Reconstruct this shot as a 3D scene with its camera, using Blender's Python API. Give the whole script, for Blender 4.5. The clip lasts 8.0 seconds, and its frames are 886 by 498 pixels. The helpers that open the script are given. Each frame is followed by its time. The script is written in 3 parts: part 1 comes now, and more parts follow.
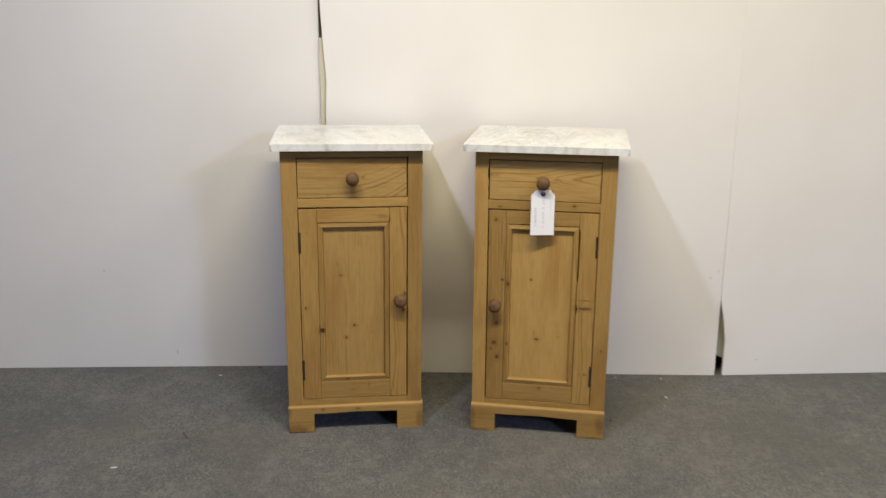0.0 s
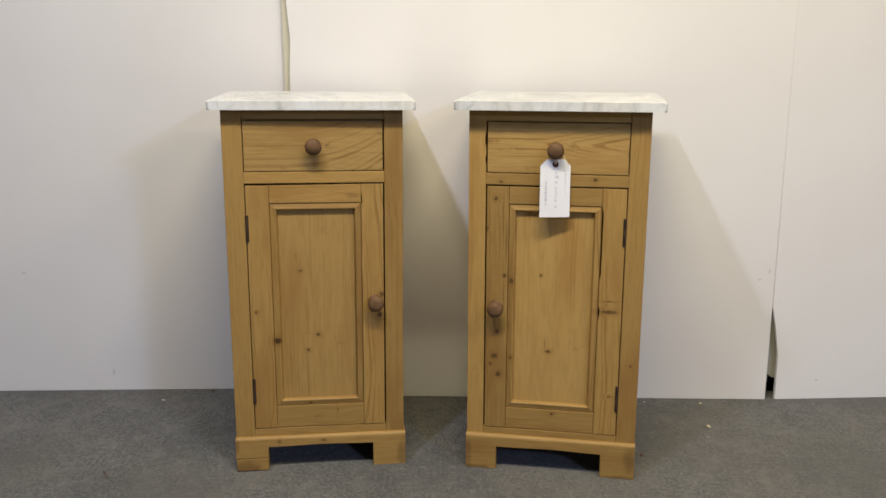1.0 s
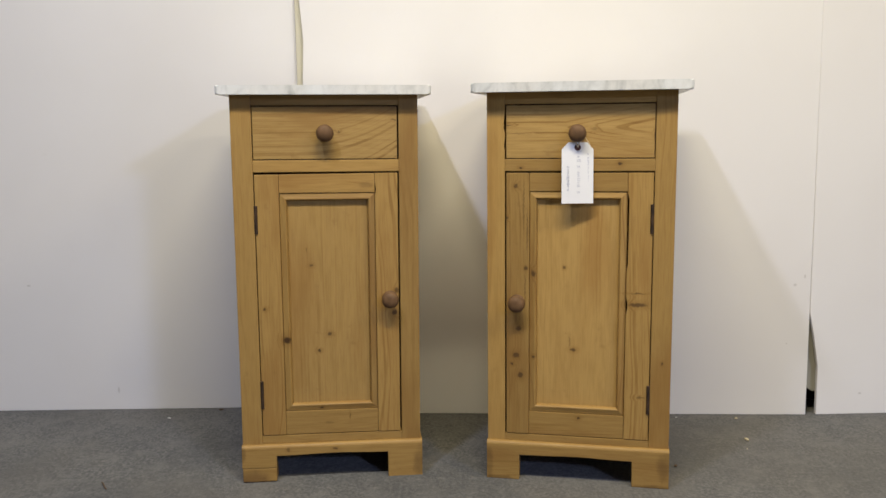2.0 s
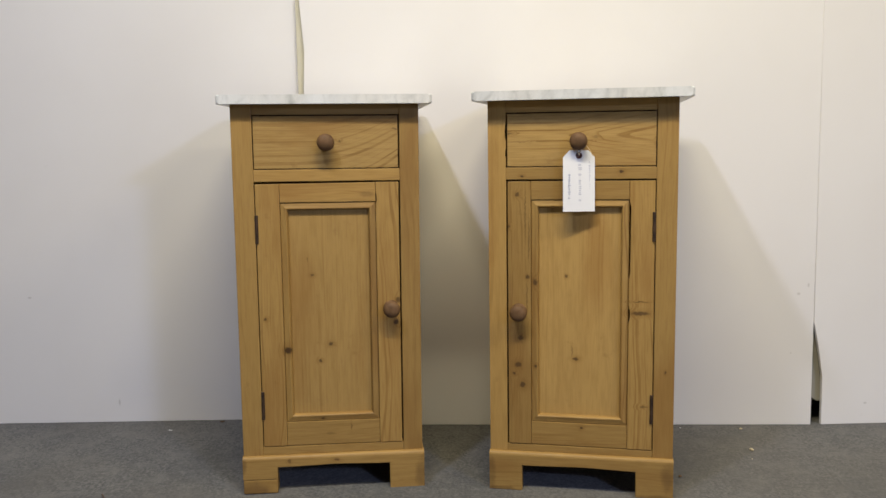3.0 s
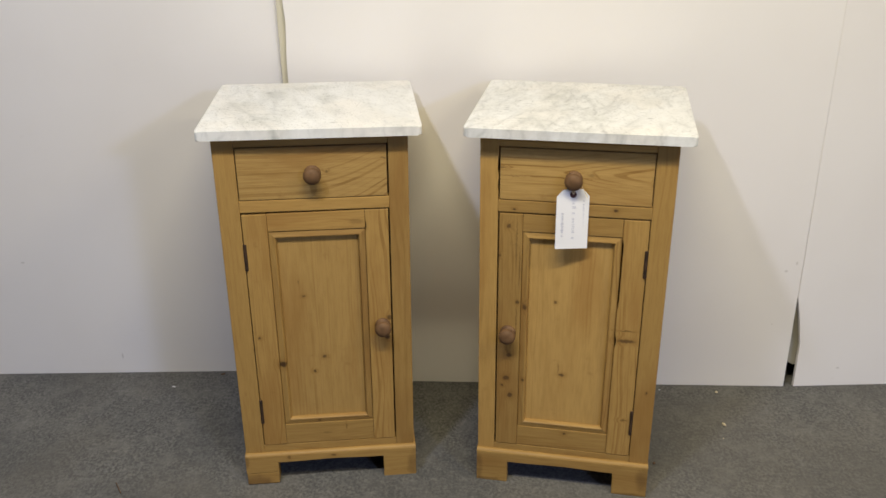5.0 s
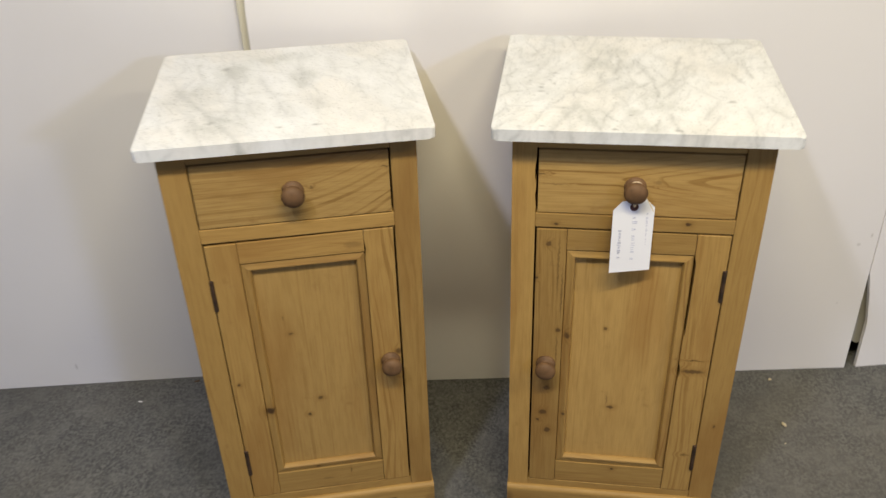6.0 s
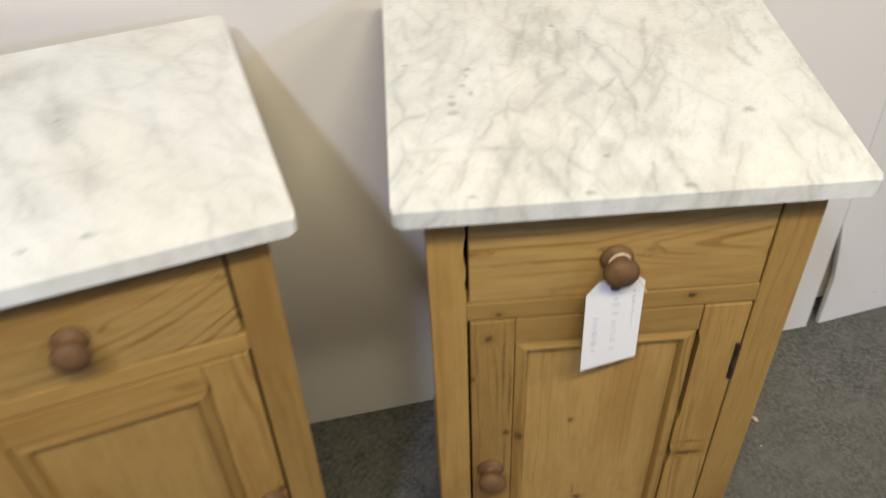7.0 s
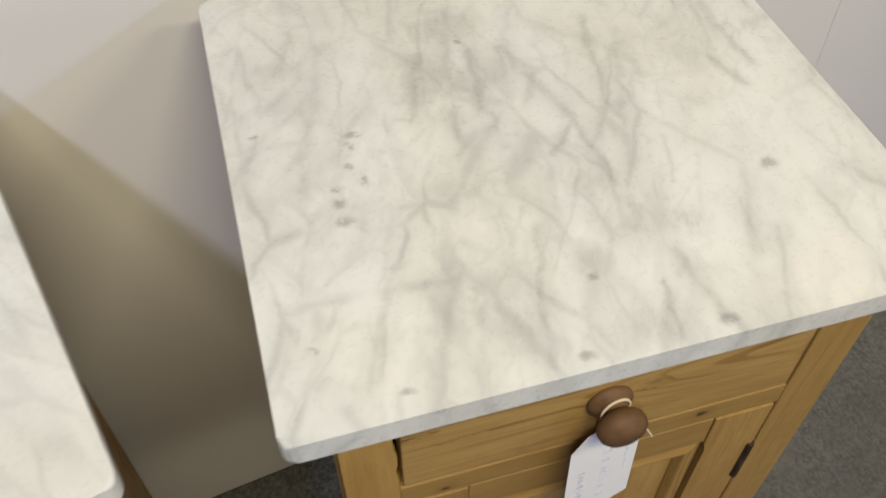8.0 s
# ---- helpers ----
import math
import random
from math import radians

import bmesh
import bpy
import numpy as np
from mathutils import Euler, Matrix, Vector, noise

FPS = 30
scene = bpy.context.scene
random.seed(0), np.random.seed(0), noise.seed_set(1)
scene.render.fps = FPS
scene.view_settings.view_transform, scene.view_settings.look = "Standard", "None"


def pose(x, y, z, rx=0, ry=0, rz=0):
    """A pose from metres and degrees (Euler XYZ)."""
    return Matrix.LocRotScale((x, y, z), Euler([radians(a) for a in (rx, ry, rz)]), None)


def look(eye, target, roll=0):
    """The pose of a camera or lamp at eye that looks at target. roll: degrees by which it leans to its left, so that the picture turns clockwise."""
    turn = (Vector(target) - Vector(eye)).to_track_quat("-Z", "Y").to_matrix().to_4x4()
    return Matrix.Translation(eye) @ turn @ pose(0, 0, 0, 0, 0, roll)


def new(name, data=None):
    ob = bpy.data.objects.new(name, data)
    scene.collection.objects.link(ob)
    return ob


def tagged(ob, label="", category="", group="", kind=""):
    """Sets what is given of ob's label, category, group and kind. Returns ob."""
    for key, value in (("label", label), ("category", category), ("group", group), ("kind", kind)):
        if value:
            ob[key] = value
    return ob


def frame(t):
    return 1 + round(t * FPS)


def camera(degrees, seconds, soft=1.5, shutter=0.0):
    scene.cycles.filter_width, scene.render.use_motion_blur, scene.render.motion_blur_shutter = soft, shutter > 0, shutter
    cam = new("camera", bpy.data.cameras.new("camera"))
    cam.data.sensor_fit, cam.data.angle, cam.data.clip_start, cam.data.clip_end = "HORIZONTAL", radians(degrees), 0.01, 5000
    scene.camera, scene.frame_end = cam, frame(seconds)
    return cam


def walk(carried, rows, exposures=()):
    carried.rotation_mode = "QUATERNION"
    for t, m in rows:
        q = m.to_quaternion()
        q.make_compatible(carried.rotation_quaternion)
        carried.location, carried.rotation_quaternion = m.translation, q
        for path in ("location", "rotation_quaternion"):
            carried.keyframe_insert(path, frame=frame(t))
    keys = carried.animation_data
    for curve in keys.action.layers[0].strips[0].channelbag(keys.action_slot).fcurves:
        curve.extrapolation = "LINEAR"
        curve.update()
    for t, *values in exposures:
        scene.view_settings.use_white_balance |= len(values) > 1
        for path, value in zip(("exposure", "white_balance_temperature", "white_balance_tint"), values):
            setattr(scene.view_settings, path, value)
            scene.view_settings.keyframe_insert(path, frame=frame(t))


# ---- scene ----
cam = camera(54.7, 8.0, soft=1.5, shutter=0.5)
PATH = [
    (0, (0.015, 0.035, 1.126), (0.001, 1.962, 0.591), 0.3),
    (0.2, (0.003, 0.15, 1.109), (-0.011, 2.075, 0.566), 0.7),
    (0.5, (0.014, 0.278, 1.07), (0.005, 2.204, 0.53), 0.8),
    (0.7, (0.031, 0.361, 1.013), (0.021, 2.292, 0.495), 0.5),
    (1, (0.057, 0.469, 0.909), (0.025, 2.415, 0.447), -0.0),
    (1.2, (0.062, 0.497, 0.858), (0.018, 2.452, 0.44), -0.3),
    (1.5, (0.058, 0.523, 0.769), (-0.008, 2.49, 0.414), -0.5),
    (2, (0.058, 0.523, 0.734), (-0.018, 2.499, 0.435), -0.7),
    (3.5, (0.064, 0.53, 0.718), (-0.016, 2.511, 0.455), -1.1),
    (4, (0.068, 0.537, 0.769), (0.0, 2.51, 0.447), -1.3),
    (4.2, (0.069, 0.55, 0.859), (0.006, 2.508, 0.457), -1.2),
    (4.5, (0.076, 0.587, 0.99), (0.008, 2.508, 0.438), -1.0),
    (4.7, (0.084, 0.61, 1.115), (0.006, 2.492, 0.444), -0.7),
    (5.8, (-0.01, 1.021, 1.301), (-0.039, 2.742, 0.282), -1.2),
    (6, (-0.017, 1.116, 1.295), (-0.025, 2.803, 0.222), -2.2),
    (6.2, (-0.021, 1.206, 1.288), (-0.005, 2.857, 0.158), -2.9),
    (6.5, (-0.022, 1.425, 1.271), (0.07, 2.992, 0.032), -3.5),
    (6.8, (-0.013, 1.564, 1.269), (0.175, 3.054, -0.051), -3.1),
    (7, (-0.009, 1.66, 1.26), (0.264, 3.095, -0.107), -2.7),
    (7.2, (-0.006, 1.777, 1.25), (0.375, 3.129, -0.173), -2.1),
    (7.5, (0.0, 1.877, 1.229), (0.49, 3.146, -0.237), -0.7),
    (7.7, (0.013, 1.932, 1.217), (0.539, 3.14, -0.287), -0.3),
    (8, (0.042, 1.981, 1.191), (0.578, 3.146, -0.344), -0.2),
]
EXPOSURES = [(0.0, -0.03, 6500, 10), (1.0, -0.04, 6500, 10), (1.5, 0.02, 6450, 10), (2.0, 0.05, 6430, 10), (3.5, -0.04, 6430, 10), (4.0, -0.06, 6430, 10), (4.7, -0.11, 6450, 10),
             (5.8, -0.05, 6500, 10), (6.5, -0.08, 6480, 10), (7.0, -0.14, 6350, 10), (7.5, -0.34, 6270, 10), (8.0, -0.44, 6290, 10)]
walk(cam, [(t, look(eye, target, roll)) for t, eye, target, roll in PATH], EXPOSURES)

# ---- world and lamps: a closed show room lit by unseen panels under the ceiling ----
world = bpy.data.worlds.new("world")
world.use_nodes = True
world.node_tree.nodes["Background"].inputs["Color"].default_value = (0.5, 0.5, 0.5, 1)
world.node_tree.nodes["Background"].inputs["Strength"].default_value = 0.02
scene.world = world


def ceiling_lamp(name, place, size, watts, colour):
    """A flat lamp panel under the ceiling that shines downward."""
    data = bpy.data.lights.new(name, "AREA")
    data.shape, data.size, data.size_y = "RECTANGLE", size[0], size[1]
    data.energy, data.color = watts, colour
    ob = new(name, data)
    ob.matrix_world = pose(*place)
    return ob


ceiling_lamp("key_ceiling_lamp", (0.16, 1.13, 2.41), (1.05, 0.12), 49, (1.0, 0.89, 0.60))
# added warm fill that lifts the right wall; no known lamp hangs there
ceiling_lamp("right_fill_lamp", (2.05, 1.00, 2.41), (1.05, 0.12), 36, (1.0, 0.87, 0.60))
ceiling_lamp("side_ceiling_lamp", (-0.65, 1.03, 2.41), (0.11, 0.28), 28.5, (0.72, 0.77, 1.0))
# unseen panel standing in for bluish window daylight from the far right
ceiling_lamp("far_daylight_lamp", (4.1, -3.55, 2.94), (0.65, 0.65), 310, (0.47, 0.585, 1.0))


# ---- materials ----
class Graph:
    """Short hand for building a node material."""

    def __init__(self, name):
        self.mat = bpy.data.materials.new(name)
        self.mat.use_nodes = True
        self.tree = self.mat.node_tree
        self.bsdf = self.tree.nodes["Principled BSDF"]

    def node(self, kind, inputs=None, **settings):
        n = self.tree.nodes.new(kind)
        for key, value in settings.items():
            setattr(n, key, value)
        for key, value in (inputs or {}).items():
            self.put(value, n.inputs[key])
        return n

    def put(self, value, socket):
        if isinstance(value, bpy.types.NodeSocket):
            self.tree.links.new(value, socket)
        else:
            socket.default_value = value

    def math(self, op, a, b=0.0, c=0.0):
        return self.node("ShaderNodeMath", {0: a, 1: b, 2: c}, operation=op).outputs[0]

    def vec(self, op, a, b=(0, 0, 0)):
        n = self.node("ShaderNodeVectorMath", {0: a, 1: b}, operation=op)
        return n.outputs["Value"] if op in ("LENGTH", "DISTANCE") else n.outputs[0]

    def noise(self, vector, scale, detail=3.0, rough=0.5, distortion=0.0):
        return self.node("ShaderNodeTexNoise", {"Vector": vector, "Scale": scale, "Detail": detail, "Roughness": rough,
                                                "Distortion": distortion}).outputs["Fac"]

    def drawn(self, vector, degrees, squeeze):
        """The place turned about the upright axis, then squeezed, so that patterns are drawn out along that turn."""
        n = self.node("ShaderNodeVectorRotate", {"Vector": vector, "Angle": radians(degrees)}, rotation_type="Z_AXIS")
        return self.vec("MULTIPLY", n.outputs[0], squeeze)

    def ramp(self, x, lo, hi, a=0.0, b=1.0):
        return self.node("ShaderNodeMapRange", {0: x, 1: lo, 2: hi, 3: a, 4: b}, interpolation_type="SMOOTHSTEP").outputs[0]

    def mix(self, fac, a, b):
        n = self.node("ShaderNodeMix", data_type="RGBA")
        for i, value in ((0, fac), (6, a), (7, b)):
            self.put((*value, 1) if isinstance(value, tuple) else value, n.inputs[i])
        return n.outputs[2]

    def bump(self, height, strength, distance=0.002):
        self.put(self.node("ShaderNodeBump", {"Height": height, "Strength": strength, "Distance": distance}).outputs[0],
                 self.bsdf.inputs["Normal"])

    def finish(self, colour, rough, metal=0.0, specular=0.5):
        self.put((*colour, 1) if isinstance(colour, tuple) else colour, self.bsdf.inputs["Base Color"])
        self.put(rough, self.bsdf.inputs["Roughness"])
        self.bsdf.inputs["Metallic"].default_value = metal
        self.bsdf.inputs["Specular IOR Level"].default_value = specular
        return self.mat


def spots(g, place, marks):
    """How far a place lies inside any of the marks (x, z, half width, half height, depth of tone), and how near it is to them."""
    inside, near = 0.0, 0.0
    uneven = g.node("ShaderNodeTexNoise", {"Vector": place, "Scale": 160.0, "Detail": 2.0}).outputs["Color"]
    place = g.vec("ADD", place, g.vec("MULTIPLY", g.vec("SUBTRACT", uneven, (0.5, 0.5, 0.5)), (0.006, 0, 0.006)))
    for x, z, rx, rz, deep in marks:
        away = g.vec("LENGTH", g.vec("MULTIPLY", g.vec("SUBTRACT", place, (x, 0, z)), (1 / rx, 0, 1 / rz)))
        inside = g.math("MAXIMUM", inside, g.ramp(away, 1.30, 0.55, 0.0, deep))
        near = g.math("MAXIMUM", near, g.ramp(away, 3.6 if max(rx, rz) < 0.02 else 2.0, 0.7, 0.0, deep))
    return inside, near


def pine(name, across, along, marks=(), light=(0.398, 0.243, 0.072), dark=(0.236, 0.122, 0.029), rings=130.0, bold=0.36, warped=0.085, sweep="", even=0.06, stains=(), worn_tone=1.0):
    """Old stripped and waxed pine; across and along are the axes over and with the grain. marks: knots, cracks and
    painted knob shadows;
    stains: grimy patches (x, z, half width, half height)."""
    g = Graph(name)
    place = g.node("ShaderNodeTexCoord").outputs["Object"]
    chance = g.node("ShaderNodeObjectInfo").outputs["Random"]
    split = g.node("ShaderNodeSeparateXYZ", {0: place})
    a, l = split.outputs["XYZ".index(across)], split.outputs["XYZ".index(along)]
    third = split.outputs[3 - "XYZ".index(across) - "XYZ".index(along)]
    shift = g.math("MULTIPLY", chance, 37.0)
    flow = g.node("ShaderNodeCombineXYZ", {0: g.math("ADD", a, shift), 1: third, 2: g.math("MULTIPLY", l, 0.22)}).outputs[0]
    warp = g.noise(flow, 9.0, 2.0, 0.45)
    inside, near = spots(g, place, marks) if marks else (0.0, 0.0)
    across_grain = a
    if sweep == "rising":      # level lines that climb in a bow towards one end of the board
        climb = g.math("POWER", g.math("MAXIMUM", g.math("SUBTRACT", l, 0.150), 0.0), 2.0)
        across_grain = g.math("SUBTRACT", a, g.math("MULTIPLY", climb, 1.9))
    elif sweep == "arrow":     # nested points, as in a board cut through the middle of the log
        off = g.math("SUBTRACT", a, 0.716)
        across_grain = g.math("SUBTRACT", g.math("SQRT", g.math("ADD", g.math("MULTIPLY", off, off), 0.00002)), g.math("MULTIPLY", g.math("MAXIMUM", g.math("SUBTRACT", l, 0.15), 0.0), 0.16))
    ring = g.math("ADD", g.math("ADD", across_grain, g.math("MULTIPLY", warp, warped)), g.math("MULTIPLY", near, 0.014))
    rings_1 = g.node("ShaderNodeTexNoise", {"W": g.math("ADD", g.math("MULTIPLY", ring, rings), shift), "Scale": 1.0, "Detail": 2.0,
                                            "Roughness": 0.55}, noise_dimensions="1D").outputs["Fac"]
    late = g.ramp(rings_1, 0.49, 0.65, 0.0, bold)
    fade = g.node("ShaderNodeCombineXYZ", {0: g.math("SUBTRACT", a, shift), 1: third, 2: g.math("MULTIPLY", l, 0.12)}).outputs[0]
    late = g.math("MULTIPLY", late, g.ramp(g.noise(fade, 18.0, 2.0), 0.42, 0.62, even, 1.0))
    streak = g.noise(fade, 150.0, 3.0, 0.6)
    fibre_at = g.node("ShaderNodeCombineXYZ", {0: g.math("MULTIPLY", a, 1.0), 1: third, 2: g.math("MULTIPLY", l, 0.02)}).outputs[0]
    fibre = g.noise(fibre_at, 900.0, 3.0, 0.6)
    cloud = g.noise(flow, 13.0, 3.0, 0.55)
    wear = g.noise(place, 38.0, 4.0, 0.6)
    colour = g.mix(late, light, dark)
    colour = g.mix(g.ramp(streak, 0.42, 0.75, 0.0, 0.30), colour, tuple(1.20 * v for v in light))
    colour = g.mix(g.ramp(streak, 0.55, 0.25, 0.0, 0.24), colour, dark)
    colour = g.mix(g.ramp(fibre, 0.45, 0.75, 0.0, 0.45), colour, dark)
    colour = g.mix(g.ramp(cloud, 0.46, 0.70, 0.0, 0.52), colour, (dark[0] * 1.10, dark[1] * 1.02, dark[2]))
    colour = g.mix(g.ramp(wear, 0.60, 0.78, 0.0, 0.30), colour, (0.21, 0.105, 0.028))
    if marks:
        colour = g.mix(g.math("MULTIPLY", near, 0.40), colour, (0.21, 0.100, 0.022))
        colour = g.mix(g.math("MULTIPLY", inside, 0.96), colour, (0.058, 0.028, 0.012))
    for x, z, rx, rz in stains:
        away = g.vec("LENGTH", g.vec("MULTIPLY", g.vec("SUBTRACT", place, (x, 0, z)), (1 / rx, 0, 1 / rz)))
        ragged = g.math("ADD", g.ramp(away, 1.2, 0.2), g.math("MULTIPLY", g.math("SUBTRACT", wear, 0.5), 1.2))
        colour = g.mix(g.ramp(ragged, 0.25, 1.10, 0.0, 0.50), colour, (0.120, 0.064, 0.024))
    tone = g.node("ShaderNodeHueSaturation", {"Color": colour, "Value": g.ramp(chance, 0.0, 1.0, 0.86 * worn_tone, 1.09 * worn_tone)}).outputs[0]
    g.bump(g.math("ADD", g.math("MULTIPLY", late, -0.4), g.math("MULTIPLY", fibre, 0.6)), 0.22, 0.0012)
    return g.finish(tone, g.ramp(wear, 0.2, 0.8, 0.42, 0.62), specular=0.35)


def marble(name, strong_veins, faint_veins, patches, flecks, turn, busy):
    """White marble with smoky veins (x0, y0, x1, y1, half width), a fine broken net between them, grey patches and small
    dark flecks (x, y, half width, half depth). turn: the way the net is drawn out; busy: how much of it shows."""
    g = Graph(name)
    place = g.node("ShaderNodeTexCoord").outputs["Object"]
    flat = g.vec("MULTIPLY", place, (1, 1, 0.4))
    slow = g.node("ShaderNodeTexNoise", {"Vector": place, "Scale": 14.0, "Detail": 2.0, "Roughness": 0.5}).outputs["Color"]
    quick = g.node("ShaderNodeTexNoise", {"Vector": place, "Scale": 62.0, "Detail": 3.0, "Roughness": 0.6}).outputs["Color"]
    roll = g.node("ShaderNodeTexNoise", {"Vector": place, "Scale": 5.0, "Detail": 1.0, "Roughness": 0.5}).outputs["Color"]
    swirl = g.vec("MULTIPLY", g.vec("SUBTRACT", roll, (0.5, 0.5, 0.5)), (0.075, 0.045, 0))
    bent = g.vec("ADD", flat, g.vec("MULTIPLY", g.vec("SUBTRACT", slow, (0.5, 0.5, 0.5)), (0.015, 0.012, 0)))
    bent = g.vec("ADD", bent, g.vec("MULTIPLY", g.vec("SUBTRACT", quick, (0.5, 0.5, 0.5)), (0.009, 0.008, 0)))
    # the net: cell edges drawn out one way, shown here and there
    net, haze = 0.0, 0.0
    gathered = g.ramp(g.noise(g.vec("ADD", place, (1.3, 0.6, 0)), 8.0, 2.0, 0.5), 0.40, 0.60, 0.70, 1.15)
    for swing, scale, width, weight, drawn in ((3, 21.0, 0.058, 1.0, 0.34), (-12, 31.0, 0.090, 0.75, 0.42), (12, 46.0, 0.120, 0.50, 0.50), (-22, 15.0, 0.046, 0.90, 0.46)):
        at = g.vec("ADD", g.drawn(g.vec("ADD", bent, swirl), turn + swing, (1.0, drawn, 0.9)), (swing * 0.7, swing * 0.4, 0))
        edge = g.node("ShaderNodeTexVoronoi", {"Vector": at, "Scale": scale, "Randomness": 1.0}, feature="DISTANCE_TO_EDGE").outputs["Distance"]
        shown = g.vec("ADD", g.drawn(place, turn + swing, (1.0, 0.6, 1.0)), (swing * 0.37, 0, 0))
        gate = g.math("MULTIPLY", g.ramp(g.noise(shown, 10.0 + 0.30 * scale, 3.0, 0.6), 0.41, 0.62), gathered)
        net = g.math("MAXIMUM", net, g.math("MULTIPLY", g.math("MULTIPLY", g.ramp(edge, width, 0.0), gate), weight))
        haze = g.math("MAXIMUM", haze, g.math("MULTIPLY", g.math("MULTIPLY", g.ramp(edge, width * 5, 0.0), gate), weight))
    # the single veins, thinning out towards their ends and broken by the grain
    broken = g.ramp(g.noise(place, 75.0, 3.0, 0.6), 0.30, 0.58, 0.30, 1.0)
    vein, smoke = 0.0, 0.0
    level = g.vec("MULTIPLY", bent, (1, 1, 0))
    for weight, veins in ((1.0, strong_veins), (0.62, faint_veins)):
        for x0, y0, x1, y1, half in veins:
            dx, dy = x1 - x0, y1 - y0
            long = dx * dx + dy * dy
            off = g.vec("SUBTRACT", level, (x0, y0, 0))
            along = g.node("ShaderNodeVectorMath", {0: off, 1: (dx / long, dy / long, 0)}, operation="DOT_PRODUCT").outputs["Value"]
            held = g.math("MINIMUM", g.math("MAXIMUM", along, 0.0), 1.0)
            foot = g.node("ShaderNodeCombineXYZ", {0: g.math("MULTIPLY", held, dx), 1: g.math("MULTIPLY", held, dy)}).outputs[0]
            away = g.vec("LENGTH", g.vec("SUBTRACT", off, foot))
            vein = g.math("MAXIMUM", vein, g.ramp(away, half * 2.3, 0.0, 0.0, weight))
            smoke = g.math("MAXIMUM", smoke, g.ramp(away, half * 5.5, 0.0, 0.0, weight))
    vein = g.math("MULTIPLY", vein, broken)
    # soft grey and cream clouds
    at = g.drawn(bent, turn, (1.0, 0.50, 1.0))
    cloud = g.ramp(g.noise(at, 17.0, 4.0, 0.6), 0.46, 0.66)
    cream = g.ramp(g.noise(g.vec("ADD", at, (3.1, 1.7, 0)), 10.0, 3.0, 0.5), 0.44, 0.62)
    wisp = g.ramp(g.noise(g.drawn(bent, turn + 6, (1.0, 0.30, 1.0)), 70.0, 4.0, 0.65), 0.50, 0.70)
    grey = 0.0
    for x, y, rx, ry in patches:
        d = g.vec("LENGTH", g.vec("MULTIPLY", g.vec("SUBTRACT", level, (x, y, 0)), (1 / rx, 1 / ry, 0)))
        grey = g.math("MAXIMUM", grey, g.ramp(d, 1.15, 0.1))
    grey = g.math("MULTIPLY", grey, g.ramp(g.noise(at, 52.0, 4.0, 0.65), 0.34, 0.60, 0.25, 1.0))
    grain = g.noise(place, 260.0, 3.0, 0.6)
    colour = g.mix(cream, (0.744, 0.750, 0.738), (0.752, 0.737, 0.698))
    colour = g.mix(g.math("MULTIPLY", cloud, 0.58 * busy), colour, (0.56, 0.56, 0.535))
    colour = g.mix(g.math("MULTIPLY", wisp, 0.24 * busy), colour, (0.50, 0.505, 0.485))
    colour = g.mix(g.math("MULTIPLY", grey, 0.70), colour, (0.44, 0.448, 0.415))
    colour = g.mix(g.math("MULTIPLY", haze, 0.38 * busy), colour, (0.46, 0.465, 0.445))
    colour = g.mix(g.math("MULTIPLY", smoke, 0.24), colour, (0.42, 0.425, 0.405))
    colour = g.mix(g.math("MULTIPLY", net, 0.33 * busy), colour, (0.27, 0.275, 0.265))
    colour = g.mix(g.math("MULTIPLY", vein, 0.04 + 0.25 * busy), colour, (0.21, 0.215, 0.210))
    dots = 0.0
    for x, y, rx, ry in flecks:
        d = g.vec("LENGTH", g.vec("MULTIPLY", g.vec("SUBTRACT", level, (x, y, 0)), (1 / rx, 1 / ry, 0)))
        dots = g.math("MAXIMUM", dots, g.ramp(d, 1.25, 0.25))
    dots = g.math("MULTIPLY", dots, g.ramp(g.noise(place, 190.0, 3.0), 0.34, 0.54, 0.15, 1.0))
    colour = g.mix(g.math("MULTIPLY", dots, 0.50), colour, (0.15, 0.15, 0.145))
    g.bump(grain, 0.015, 0.0004)
    return g.finish(colour, g.ramp(grain, 0.3, 0.7, 0.26, 0.36), specular=0.4)


def plain(name, colour, other, rough, scale=60.0, relief=0.1, metal=0.0, specular=0.4, patch=4.0):
    """A painted, papered or metal surface with grain and soft uneven patches."""
    g = Graph(name)
    place = g.node("ShaderNodeTexCoord").outputs["Object"]
    fine, coarse = g.noise(place, scale, 4.0, 0.6), g.noise(place, patch, 3.0, 0.5)
    tint = g.mix(g.ramp(coarse, 0.35, 0.7), colour, other)
    tint = g.mix(g.ramp(fine, 0.62, 0.85, 0.0, 0.35), tint, tuple(0.75 * v for v in other))
    g.bump(fine, relief, 0.001)
    return g.finish(tint, rough, metal, specular)


